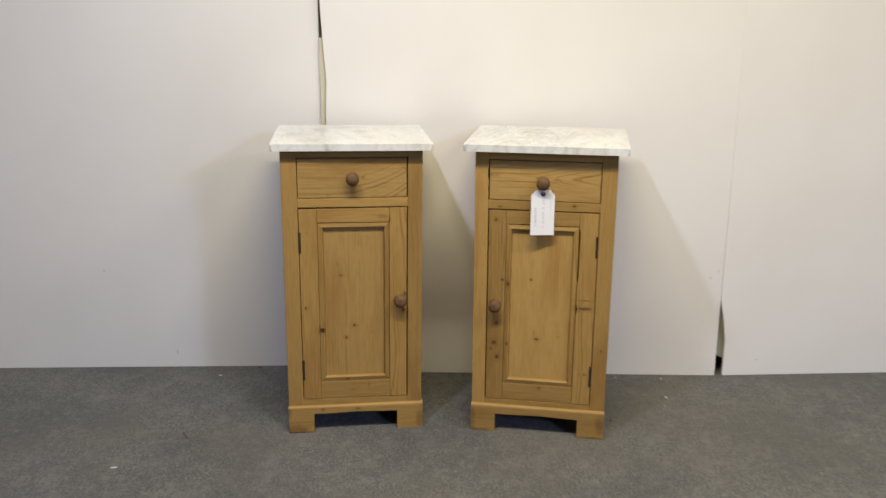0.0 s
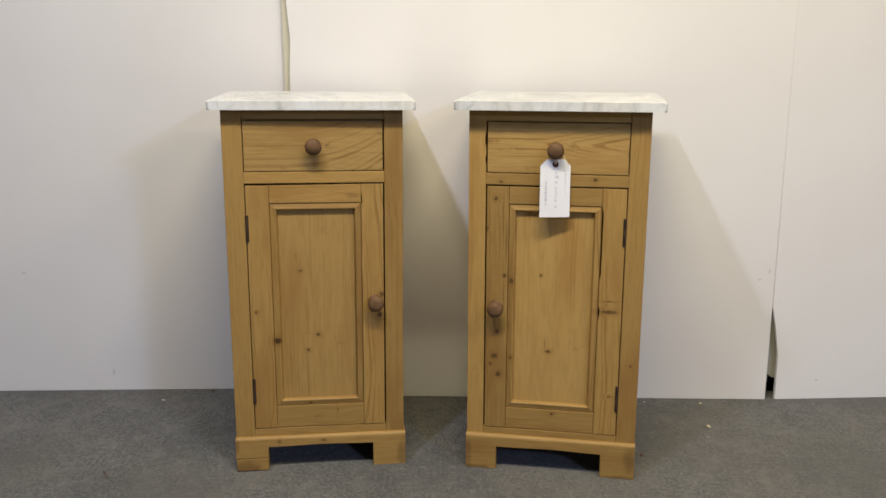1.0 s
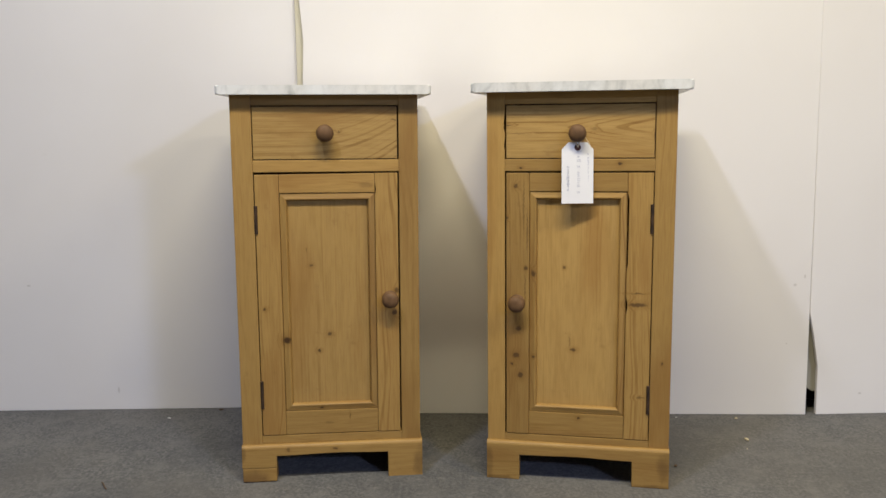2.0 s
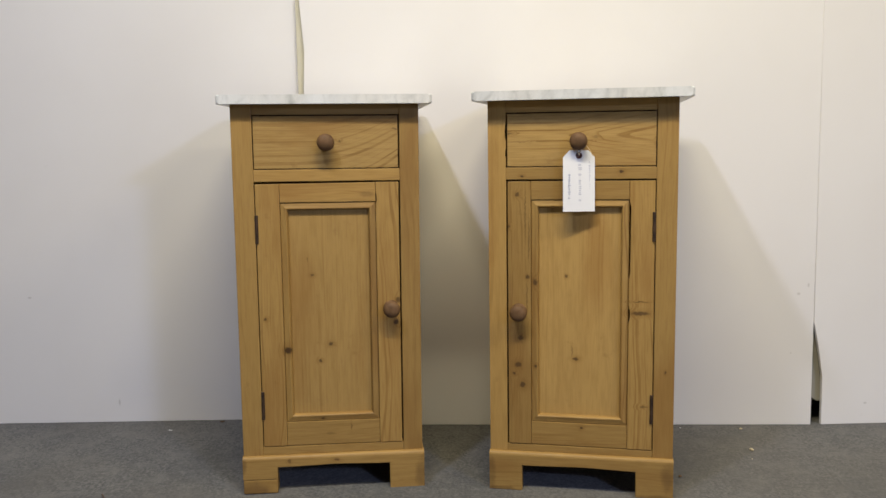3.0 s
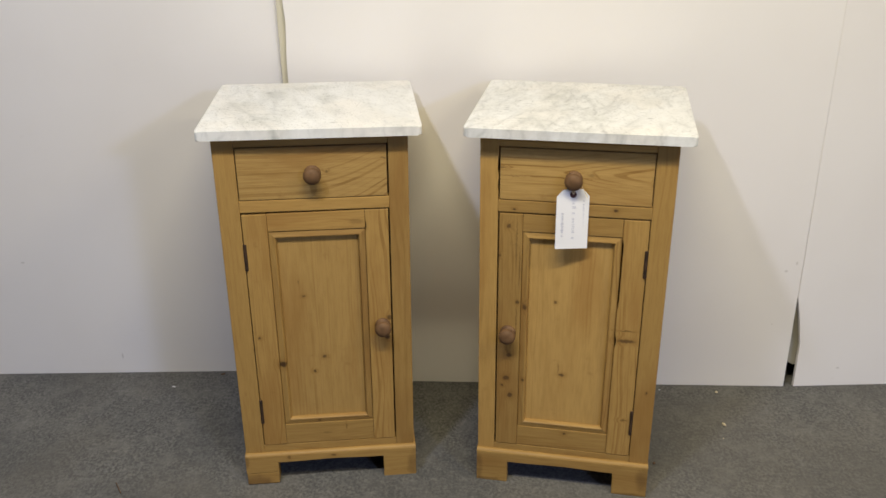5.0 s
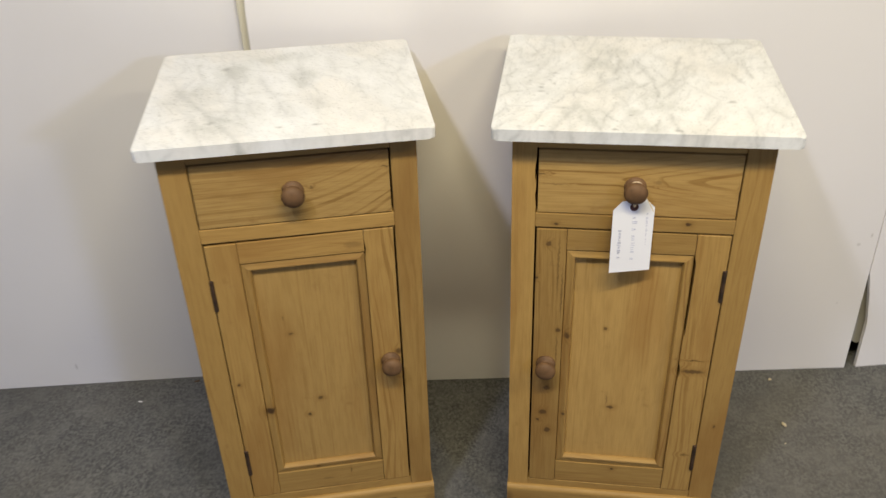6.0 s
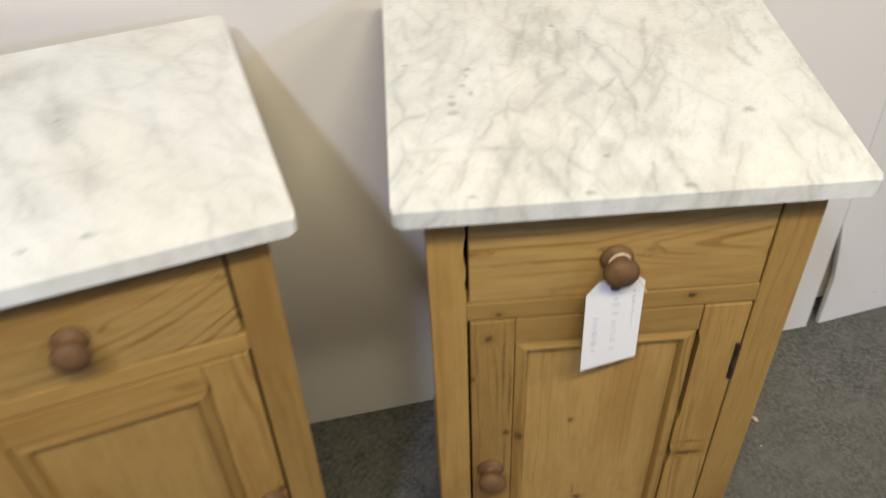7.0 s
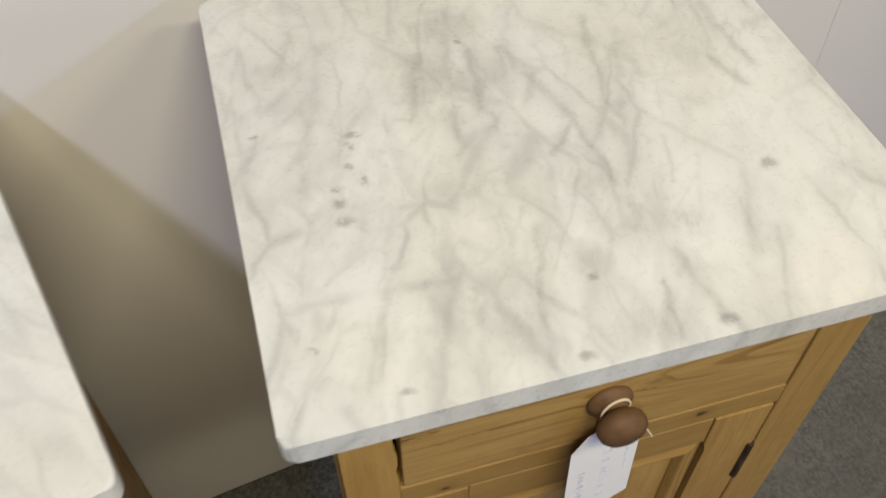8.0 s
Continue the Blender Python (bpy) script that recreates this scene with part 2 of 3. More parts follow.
def carpet_material():
    """Short grey needle felt carpet, flecked, with trodden patches."""
    g = Graph("grey_carpet")
    place = g.node("ShaderNodeTexCoord").outputs["Object"]
    place = g.vec("MULTIPLY", place, (1.0, 0.80, 1.0))       # the pile lies towards the boards
    tuft = g.noise(place, 420.0, 3.0, 0.65)
    fleck = g.noise(place, 150.0, 3.0, 0.66)
    patch = g.noise(place, 17.0, 5.0, 0.62)
    mottle = g.noise(g.vec("ADD", place, (5.0, 2.0, 0)), 52.0, 4.0, 0.6)
    trodden = g.noise(place, 3.2, 4.0, 0.62)
    colour = g.mix(g.ramp(fleck, 0.35, 0.67), (0.060, 0.060, 0.058), (0.160, 0.157, 0.146))
    colour = g.mix(g.ramp(tuft, 0.42, 0.70, 0.0, 0.34), colour, (0.200, 0.195, 0.183))
    colour = g.mix(g.ramp(patch, 0.44, 0.66, 0.0, 0.55), colour, (0.164, 0.159, 0.148))
    colour = g.mix(g.ramp(trodden, 0.58, 0.38, 0.0, 0.42), colour, (0.062, 0.063, 0.062))
    colour = g.mix(g.ramp(mottle, 0.50, 0.34, 0.0, 0.40), colour, (0.070, 0.071, 0.069))
    colour = g.mix(g.ramp(mottle, 0.54, 0.70, 0.0, 0.36), colour, (0.205, 0.199, 0.183))
    colour = g.mix(g.ramp(g.noise(g.vec("ADD", place, (2.0, 7.0, 0)), 2.1, 4.0, 0.6), 0.46, 0.64, 0.0, 0.34), colour, (0.124, 0.113, 0.094))   # dull brown soiling
    g.bump(g.math("ADD", g.math("MULTIPLY", tuft, 0.6), fleck), 0.22, 0.002)
    g.bsdf.inputs["Sheen Weight"].default_value = 0.22
    g.bsdf.inputs["Sheen Roughness"].default_value = 0.45
    return g.finish(colour, 0.95, specular=0.1)


def board_material(name, marks=()):
    """White sheet board with faint scuffs and thumb marks. marks: single small smudges (x, z, half width, half height)."""
    g = Graph(name)
    place = g.node("ShaderNodeTexCoord").outputs["Object"]
    coarse, fine = g.noise(place, 2.2, 3.0, 0.5), g.noise(place, 320.0, 2.0, 0.6)
    scuff = g.ramp(g.noise(place, 13.0, 5.0, 0.65), 0.69, 0.80)
    colour = g.mix(g.ramp(coarse, 0.35, 0.7), (0.810, 0.787, 0.762), (0.780, 0.753, 0.722))
    colour = g.mix(g.math("MULTIPLY", scuff, 0.16), colour, (0.45, 0.41, 0.35))
    for x, z, rx, rz in marks:
        away = g.vec("LENGTH", g.vec("MULTIPLY", g.vec("SUBTRACT", place, (x, 0, z)), (1 / rx, 0, 1 / rz)))
        colour = g.mix(g.ramp(away, 1.2, 0.3, 0.0, 0.38), colour, (0.36, 0.33, 0.29))
    g.bump(fine, 0.06, 0.0006)
    return g.finish(colour, 0.55, specular=0.3)


CARPET = carpet_material()
CREAM = plain("cream_wall_paint", (0.68, 0.63, 0.47), (0.60, 0.56, 0.42), 0.75)
# darker copy of the cream: the shade behind the torn corner is in the colour
SHADED_CREAM = plain("shaded_batten_paint", (0.40, 0.38, 0.315), (0.33, 0.312, 0.26), 0.8)
# unseen walls and ceiling, coloured dark so that little light bounces back
ROOM = plain("dark_room_wall", (0.19, 0.168, 0.135), (0.16, 0.142, 0.115), 0.8)
CEILING = plain("dark_ceiling", (0.25, 0.24, 0.22), (0.22, 0.21, 0.19), 0.9)
BLACK = plain("black_skirting", (0.012, 0.011, 0.010), (0.02, 0.018, 0.016), 0.6)
# inner parts coloured with the shade that shows in the gaps round drawer and door
INSIDE = plain("shaded_inner_wood", (0.060, 0.024, 0.012), (0.08, 0.036, 0.016), 0.8)
KNOB = plain("stained_knob_wood", (0.150, 0.082, 0.037), (0.100, 0.054, 0.025), 0.62, 90.0, 0.2, specular=0.25, patch=55.0)
IRON = plain("rusty_iron", (0.055, 0.038, 0.028), (0.10, 0.062, 0.04), 0.6, 300.0, 0.4, 0.6, patch=60.0)
PAPER = plain("white_card", (0.80, 0.80, 0.82), (0.77, 0.77, 0.79), 0.7, 500.0, 0.05)
INK = plain("faded_blue_ink", (0.44, 0.45, 0.54), (0.55, 0.56, 0.64), 0.8)
EYELET = plain("dark_red_eyelet", (0.060, 0.018, 0.016), (0.09, 0.03, 0.025), 0.5)
STRING = plain("pale_cotton_string", (0.72, 0.60, 0.42), (0.62, 0.50, 0.34), 0.85)
CHIP = plain("pale_wood_chip", (0.62, 0.54, 0.38), (0.48, 0.40, 0.26), 0.8)
LINT = plain("white_lint", (0.75, 0.74, 0.72), (0.66, 0.65, 0.63), 0.9)
TWIG = plain("brown_twig", (0.10, 0.06, 0.035), (0.14, 0.09, 0.05), 0.85)


# ---- mesh helpers ----
def mesh_of(name, bm, material, smooth=False):
    data = bpy.data.meshes.new(name)
    bmesh.ops.recalc_face_normals(bm, faces=bm.faces[:])
    bm.to_mesh(data)
    bm.free()
    data.materials.append(material)
    if smooth:
        for p in data.polygons:
            p.use_smooth = True
    return data


def part(name, bm, material, parent, label="", smooth=False):
    ob = new(name, mesh_of(name, bm, material, smooth))
    ob.parent = parent
    return tagged(ob, label)


def thing(name, m, label, category, group="", kind=""):
    ob = new(name)
    ob.empty_display_size = 0.05
    ob.matrix_world = m
    return tagged(ob, label, category, group, kind)


def box(bm, lo, hi, bevel=0.0, segments=2):
    """A block between two corners, with softened edges."""
    made = bmesh.ops.create_cube(bm, size=1.0)["verts"]
    for v in made:
        v.co = Vector([lo[i] if v.co[i] < 0 else hi[i] for i in range(3)])
    if bevel:
        edges = list({e for v in made for e in v.link_edges})
        bmesh.ops.bevel(bm, geom=edges, offset=bevel, segments=segments, profile=0.6, affect="EDGES")
    return bm


def block(lo, hi, bevel=0.0, segments=2):
    return box(bmesh.new(), lo, hi, bevel, segments)


def slab(outline, axis, low, high, bevel=0.0, segments=2):
    """An outline of 2D points pushed along an axis from low to high, edges softened."""
    bm = bmesh.new()

    def at(p, w):
        return {"X": (w, p[0], p[1]), "Y": (p[0], w, p[1]), "Z": (p[0], p[1], w)}[axis]

    a, b = [bm.verts.new(at(p, low)) for p in outline], [bm.verts.new(at(p, high)) for p in outline]
    bm.faces.new(a), bm.faces.new(b[::-1])
    for i in range(len(a)):
        j = (i + 1) % len(a)
        bm.faces.new((a[j], a[i], b[i], b[j]))
    if bevel:
        bmesh.ops.bevel(bm, geom=bm.edges[:], offset=bevel, segments=segments, profile=0.6, affect="EDGES")
    return bm


def lathe(profile, centre, turns=28):
    """A turned piece: (radius, distance out) pairs spun round the axis that points to the front."""
    bm = bmesh.new()
    rings = []
    for r, out in profile:
        rings.append([bm.verts.new((centre[0] + r * math.cos(2 * math.pi * k / turns), centre[1] - out,
                                    centre[2] + r * math.sin(2 * math.pi * k / turns))) for k in range(turns)])
    for p, q in zip(rings, rings[1:]):
        for k in range(turns):
            bm.faces.new((p[k], p[(k + 1) % turns], q[(k + 1) % turns], q[k]))
    bm.faces.new(rings[0]), bm.faces.new(rings[-1][::-1])
    return bm


def tube(points, radius, sides=8):
    """A round cord through some points."""
    bm = bmesh.new()
    points = [Vector(p) for p in points]
    rings = []
    for i, p in enumerate(points):
        way = (points[min(i + 1, len(points) - 1)] - points[max(i - 1, 0)]).normalized()
        u = way.orthogonal().normalized()
        v = way.cross(u)
        if rings:
            old = (rings[-1][0].co - points[i - 1]).normalized()
            u = (old - way * old.dot(way)).normalized()
            v = way.cross(u)
        rings.append([bm.verts.new(p + radius * (math.cos(2 * math.pi * k / sides) * u + math.sin(2 * math.pi * k / sides) * v))
                      for k in range(sides)])
    for p, q in zip(rings, rings[1:]):
        for k in range(sides):
            bm.faces.new((p[k], p[(k + 1) % sides], q[(k + 1) % sides], q[k]))
    bm.faces.new(rings[0]), bm.faces.new(rings[-1][::-1])
    return bm


# ---- the room ----
WEST, EAST, SOUTH, NORTH, HIGH = -3.2, 4.6, -4.2, 2.72, 3.02


def structure(name, bm, material, label, category):
    return tagged(new(name, mesh_of(name, bm, material)), label, category, kind="structure")


structure("floor", block((WEST, SOUTH, -0.1), (EAST, NORTH + 0.1, 0.0)), CARPET, "flecked grey felt carpet floor with trodden patches", "floor")
structure("wall_north", block((WEST, NORTH, 0.0), (EAST, NORTH + 0.1, HIGH)), CREAM, "cream painted rear wall behind the white boards", "wall")
structure("wall_south", block((WEST, SOUTH - 0.1, 0.0), (EAST, SOUTH, HIGH)), ROOM, "plain dull beige room wall, unseen, kept dark to cut bounced light", "wall")
structure("wall_west", block((WEST - 0.1, SOUTH, 0.0), (WEST, NORTH, HIGH)), ROOM, "plain dull beige room wall, unseen, kept dark to cut bounced light", "wall")
structure("wall_east", block((EAST, SOUTH, 0.0), (EAST + 0.1, NORTH, HIGH)), ROOM, "plain dull beige room wall, unseen, kept dark to cut bounced light", "wall")
structure("ceiling", block((WEST, SOUTH, HIGH), (EAST, NORTH + 0.1, HIGH + 0.1)), CEILING, "plain ceiling, unseen, kept dark to cut bounced light", "ceiling")
structure("baseboard", block((WEST, NORTH - 0.012, 0.0), (EAST, NORTH, 0.078), 0.003), BLACK, "black baseboard along the rear wall", "baseboard")


def board(outline, place, turn, lean, label, material):
    """A tall white sheet board that stands on the floor and leans back a little."""
    bm = slab(outline, "Y", 0.0, 0.010, 0.0008, 1)
    ob = new("wall_board", mesh_of("wall_board", bm, material))
    ob.matrix_world = pose(place[0], place[1], 0.0, -lean, 0, turn)
    return tagged(ob, label, "wall board", "white boards along the rear wall")


board([(-1.22, 0), (0, 0), (0.001, 1.2), (0, 2.44), (-1.22, 2.44)], (-0.377, 2.648), 2.4, 0.1,
      "tall white sheet board standing on carpet against rear wall", board_material("first_white_board", [(-0.700, 0.329, 0.006, 0.003), (-0.490, 0.052, 0.003, 0.010)]))
board([(-0.357, 0), (0.872, 0), (0.872, 2.44), (-0.372, 2.44), (-0.372, 1.25), (-0.366, 1.12), (-0.361, 1.03), (-0.353, 0.925), (-0.357, 0.84)],
      (0, 2.598), -0.4, 1.3, "tall white sheet board with uneven trimmed edge behind cabinets",
      board_material("second_white_board", [(0.819, 0.180, 0.0022, 0.0022), (0.857, 0.347, 0.003, 0.006), (0.834, 0.326, 0.005, 0.004)]))
board([(0.024, 0), (1.22, 0), (1.22, 2.44), (0.0, 2.44), (0.0, 0.254), (0.003, 0.243), (0.012, 0.198), (0.024, 0.122)],
      (0.8735, 2.5915), 3.6, 1.3, "tall white sheet board with torn lower corner showing black gap", board_material("third_white_board", [(0.132, 0.052, 0.005, 0.003)]))
board([(-1.5, 0), (0, 0), (0, 2.44), (-1.5, 2.44)], (-1.61, 2.602), 0.0, 0.1, "tall white sheet board standing on carpet against rear wall", board_material("fourth_white_board"))


def batten(x0, x1, y, low, high, label, material=CREAM):
    """A cream painted upright behind a joint of the boards, with an uneven lower end."""
    mid = (x0 + x1) / 2
    outline = [(x0, low + 0.003), (mid - 0.018, low + 0.003), (mid - 0.012, low), (mid - 0.006, low - 0.006), (mid, low - 0.009), (mid + 0.008, low - 0.005), (x1, low - 0.006), (x1, high), (x0, high + 0.004)]
    return tagged(new("wall_batten", mesh_of("wall_batten", slab(outline, "Y", y, y + 0.02, 0.001, 1), material)), label, "batten", kind="structure")


batten(-0.3745, -0.29, 2.636, 0.010, 1.045, "cream painted upright showing through joint of boards")
leaning = batten(0.845, 0.945, 0.0, 0.062, 2.38, "cream upright behind torn corner of board, shade in its colour", SHADED_CREAM)
leaning.matrix_world = pose(0, 2.612, 0, -1.3, 0, 0)


# ---- bedside cabinets ----
def knob(parent, x, z, y=0.0):
    profile = [(0.0152, -0.001), (0.0160, 0.0015), (0.0156, 0.0035), (0.0128, 0.0056), (0.0098, 0.0080), (0.0088, 0.0105), (0.0096, 0.0125), (0.0132, 0.0142),
               (0.0160, 0.0172), (0.0169, 0.0208), (0.0160, 0.0246), (0.0132, 0.0277), (0.0085, 0.0298), (0.0030, 0.0306)]
    return part("knob", lathe(profile, (x, y, z)), KNOB, parent, "turned dark-stained wooden knob", smooth=True)


def moulding(x0, x1, z0, z1, side, wide=0.0155, deep=0.012):
    """One mitred length of the moulding that frames the door panel; its section steps down from the stile to the panel."""
    section = [(0.0, 0.014), (0.0, 0.0068), (0.0011, 0.0066), (0.0014, 0.0034), (0.0040, 0.0029), (0.0075, 0.0020), (0.0105, 0.0010), (0.0124, 0.0010),
               (0.0136, 0.0022), (0.0146, 0.0048), (wide, 0.0074), (wide, deep + 0.003)]
    bm = bmesh.new()
    ends = []
    for end in (0, 1):
        ring = []
        for inn, dep in section:
            if side == "top":
                p = ((x0 + inn, x1 - inn)[end], dep, z1 - inn)
            elif side == "bottom":
                p = ((x0 + inn, x1 - inn)[end], dep, z0 + inn)
            elif side == "left":
                p = (x0 + inn, dep, (z0 + inn, z1 - inn)[end])
            else:
                p = (x1 - inn, dep, (z0 + inn, z1 - inn)[end])
            ring.append(bm.verts.new(p))
        ends.append(ring)
    n = len(section)
    for k in range(n):
        bm.faces.new((ends[0][k], ends[0][(k + 1) % n], ends[1][(k + 1) % n], ends[1][k]))
    bm.faces.new(ends[0]), bm.faces.new(ends[1][::-1])
    return bm


def hinge(parent, x, z0, z1):
    """A rusty butt hinge: two leaves let into the wood and a row of knuckles."""
    bm = bmesh.new()
    box(bm, (x - 0.0034, -0.0006, z0), (x + 0.0034, 0.003, z1), 0.0004, 1)
    step = (z1 - z0) / 5
    for k in range(5):
        bmesh.ops.create_cone(bm, cap_ends=True, segments=10, radius1=0.0024, radius2=0.0024, depth=step * 0.94,
                              matrix=Matrix.Translation((x, -0.0008, z0 + (k + 0.5) * step)))
    return part("hinge", bm, IRON, parent, "rusty iron butt hinge")


def bedside_cabinet(m, label, f, drawer_marks, stile_marks, field_marks, rail_marks, top_outline, top_look):
    """A small pine cabinet with one drawer over one panelled door on a bracket base, under a marble top.
    f: the widths of this one, along its front from its first corner."""
    wide, x0, x1, deep = f["wide"], f["open0"], f["open1"], 0.335
    base, sill, low, mid, high, under = f["base"], f["sill"], f["low"], f["mid"], f["high"], 0.7845
    cab = thing("bedside_cabinet", m, label, "bedside cabinet", "pair of bedside cabinets")
    tag = f["tag"]
    upright = pine(tag + "_pine_upright", "X", "Z", f["post_marks"], worn_tone=f["tone"])
    side_wood = pine(tag + "_pine_side", "Y", "Z", worn_tone=f["tone"])
    level = pine(tag + "_pine_level", "Z", "X", rail_marks, worn_tone=f["tone"])
    base_wood = pine(tag + "_pine_base", "Z", "X", rail_marks, stains=f["stains"], worn_tone=f["tone"])
    drawer_wood = pine(tag + "_pine_drawer", "Z", "X", drawer_marks, rings=f["drawer_rings"], light=(0.462, 0.294, 0.096), dark=(0.240, 0.125, 0.030), bold=0.85, warped=0.024, sweep=f["sweep"], even=f["drawer_even"], worn_tone=f["tone"])
    stile_wood = pine(tag + "_pine_stile", "X", "Z", stile_marks, rings=150.0, bold=0.62, worn_tone=0.95 * f["tone"])
    field_wood = pine(tag + "_pine_field", "X", "Z", field_marks, light=(0.440, 0.274, 0.086), dark=(0.272, 0.148, 0.037), rings=190.0, bold=0.42, warped=0.04, worn_tone=1.03 * f["tone"])
    # carcase
    post = [(-0.0025, base - 0.002), (x0, base - 0.002)]
    for z0, z1, deep_in in f["worn"]:              # splinters broken off the edge
        post += [(x0, z0)] + [(x0 - deep_in * k, z0 + s * (z1 - z0)) for s, k in ((0.10, 0.4), (0.22, 0.9), (0.40, 0.7), (0.48, 1.0), (0.66, 0.55), (0.80, 0.5))] + [(x0, z1)]
    part("front_post", slab(post + [(x0, under), (-0.0025, under)], "Y", 0.0, 0.022, 0.0003 if f["worn"] else 0.0016, 2), upright, cab)
    part("front_post", block((x1, 0.0, base - 0.002), (wide + f["spread"], 0.022, under), 0.0016), upright, cab)
    part("side_panel", block((-0.001, 0.022, 0.05), (0.018, deep, under), 0.001), side_wood, cab)
    part("side_panel", block((wide - 0.018, 0.022, 0.05), (wide + f["spread"] - 0.0015, deep, under), 0.001), side_wood, cab)
    part("back_panel", block((0.018, deep - 0.012, 0.05), (wide - 0.018, deep - 0.002, under)), INSIDE, cab)
    part("bottom_board", block((0.018, 0.024, 0.080), (wide - 0.018, deep - 0.012, 0.094)), INSIDE, cab)
    part("top_rail", block((x0, 0.002, high), (x1, 0.022, under), 0.001), level, cab)
    part("middle_rail", block((x0, 0.0005, low), (x1, 0.022, mid), 0.0014), level, cab)
    part("bottom_rail", block((x0, 0.0012, base), (x1, 0.022, sill - 0.0015), 0.0012), level, cab)
    part("divider", block((0.018, 0.024, low + 0.005), (wide - 0.018, deep - 0.012, mid - 0.006)), INSIDE, cab)
    # bracket base with a rounded upper edge
    f0, f1 = f["foot0"], f["foot1"]
    z0, z1 = (0.030 if jointed else 0.0 for jointed in f["joints"])      # some feet are pieced out below the board
    arch = [(f0 + (f1 - f0) * k / 9, f["arch"] + 0.0016 * math.sin(math.pi * k / 9) + 0.0006 * math.sin(5.3 * k)) for k in range(10)]
    front = [(-0.004, z0), (f0 - 0.0004, z0), *arch, (f1 + 0.0004, z1), (wide + 0.004, z1), (wide + 0.004, base), (-0.004, base)]
    bracket = slab(front, "Y", -0.0085, 0.012)
    upper = [e for e in bracket.edges if all(v.co.z > base - 1e-5 for v in e.verts) and sum(v.co.y for v in e.verts) < -0.01]
    bmesh.ops.bevel(bracket, geom=upper, offset=0.0075, segments=5, profile=0.5, affect="EDGES")
    sharp = [e for e in bracket.edges if all(v.co.z < base - 0.009 and v.co.y < -0.008 for v in e.verts)]
    bmesh.ops.bevel(bracket, geom=sharp, offset=0.0012, segments=2, profile=0.5, affect="EDGES")
    part("base_board", bracket, base_wood, cab)
    for a, b in ((-0.0042, 0.010), (wide - 0.010, wide + 0.0042)):
        side = [(0.012, 0.0), (0.075, 0.0), (0.080, 0.052), (deep - 0.07, 0.052), (deep - 0.06, 0.0), (deep, 0.0), (deep, base - 0.0015), (0.012, base - 0.0015)]
        part("base_side", slab(side, "X", a, b, 0.0012, 2), side_wood, cab)
    for a, b, joint in ((-0.0035, f0 - 0.0006, z0), (f1 + 0.0006, wide + 0.0035, z1)):
        if not joint:
            part("foot", block((a + 0.004, 0.013, 0.0), (b - 0.004, 0.034, base - 0.012), 0.001), base_wood, cab)
            continue
        part("foot", block((a, -0.0079, 0.0), (b, 0.030, 0.0300), 0.0026), base_wood, cab)
    # drawer
    drawer = part("drawer", block((x0 + f["gap0"], 0.0006, mid + 0.0018), (x1 - f["gap1"], 0.022, high - 0.0022), 0.0012), drawer_wood, cab,
                  "pine drawer front with arched grain")
    knob(drawer, f["knob_x"], f["knob_z"], 0.0006)
    # door: two stiles, two rails, a sunk panel in a mitred moulding
    d0, d1, b0, b1 = x0 + f["gap0"], x1 - f["gap1"], sill, low - 0.0030
    m0, m1, mz0, mz1 = f["mould0"], f["mould1"], f["mould_low"], f["mould_high"]
    door = part("door", slab([(m0 + 0.004, mz0 + 0.004), (m1 - 0.004, mz0 + 0.004), (m1 - 0.004, mz1 - 0.004), (m0 + 0.004, mz1 - 0.004)], "Y",
                             0.0100, 0.019), field_wood, cab, "pine cupboard door with sunk panel")
    drop = f["drop"]                               # the door hangs a little, so that the gap over it widens to one side
    part("stile", slab([(d0, b0), (m0, b0), (m0, b1 - 0.8 * drop), (d0, b1 - drop)], "Y", 0.0004, 0.022, 0.0011), stile_wood, door)
    edge = [(m1, b0), (d1, b0), (d1, b1), (m1, b1)]
    for z0, z1, deep_in in f["cracks"][::-1]:      # the joint has opened here
        edge += [(m1, z1), (m1 + deep_in, z1 - 0.012), (m1 + 0.8 * deep_in, z0 + 0.010), (m1, z0)]
    part("stile", slab(edge, "Y", 0.0004, 0.022, 0.0004 if f["cracks"] else 0.0011, 1), stile_wood, door)
    part("rail", block((m0 + 0.0005, 0.0016, b0), (m1 - 0.0005, 0.022, mz0), 0.0009), level, door)
    part("rail", slab([(m0 + 0.0005, mz1 + 0.0004), (m1 - 0.0005, mz1 + 0.0004), (m1 - 0.0005, b1 - 0.2 * drop), (m0 + 0.0005, b1 - 0.8 * drop)], "Y",
                      0.0016, 0.022, 0.0009), level, door)
    for side in ("top", "bottom", "left", "right"):
        part("moulding", moulding(m0, m1, mz0, mz1, side), level if side in ("top", "bottom") else stile_wood, door)
    knob(door, f["door_knob"][0], f["door_knob"][1], 0.0004)
    for z0, z1 in f["hinge_z"]:
        hinge(door, f["hinge_x"], z0, z1)
    # marble
    top = slab(top_outline, "Z", under, 0.8022, 0.0036, 4)
    part("marble_top", top, marble(tag + "_marble", *top_look), cab, "white marble slab with grey veins", smooth=False)
    return cab


LEFT_POSE = pose(-0.419, 2.181, 0.0015, 0, 0.45, 7.9)
RIGHT_POSE = pose(0.084, 2.216, 0, 0, 0, -8.8)


def rounded(points, r=0.008, steps=4):
    """An outline with its corners cut round."""
    out = []
    n = len(points)
    for i, p in enumerate(points):
        p, a, b = Vector(p), Vector(points[i - 1]), Vector(points[(i + 1) % n])
        u, v = (a - p).normalized() * r, (b - p).normalized() * r
        for k in range(steps + 1):
            s = k / steps
            out.append(tuple(p + u * (1 - s) ** 2 + v * s ** 2))
    return out


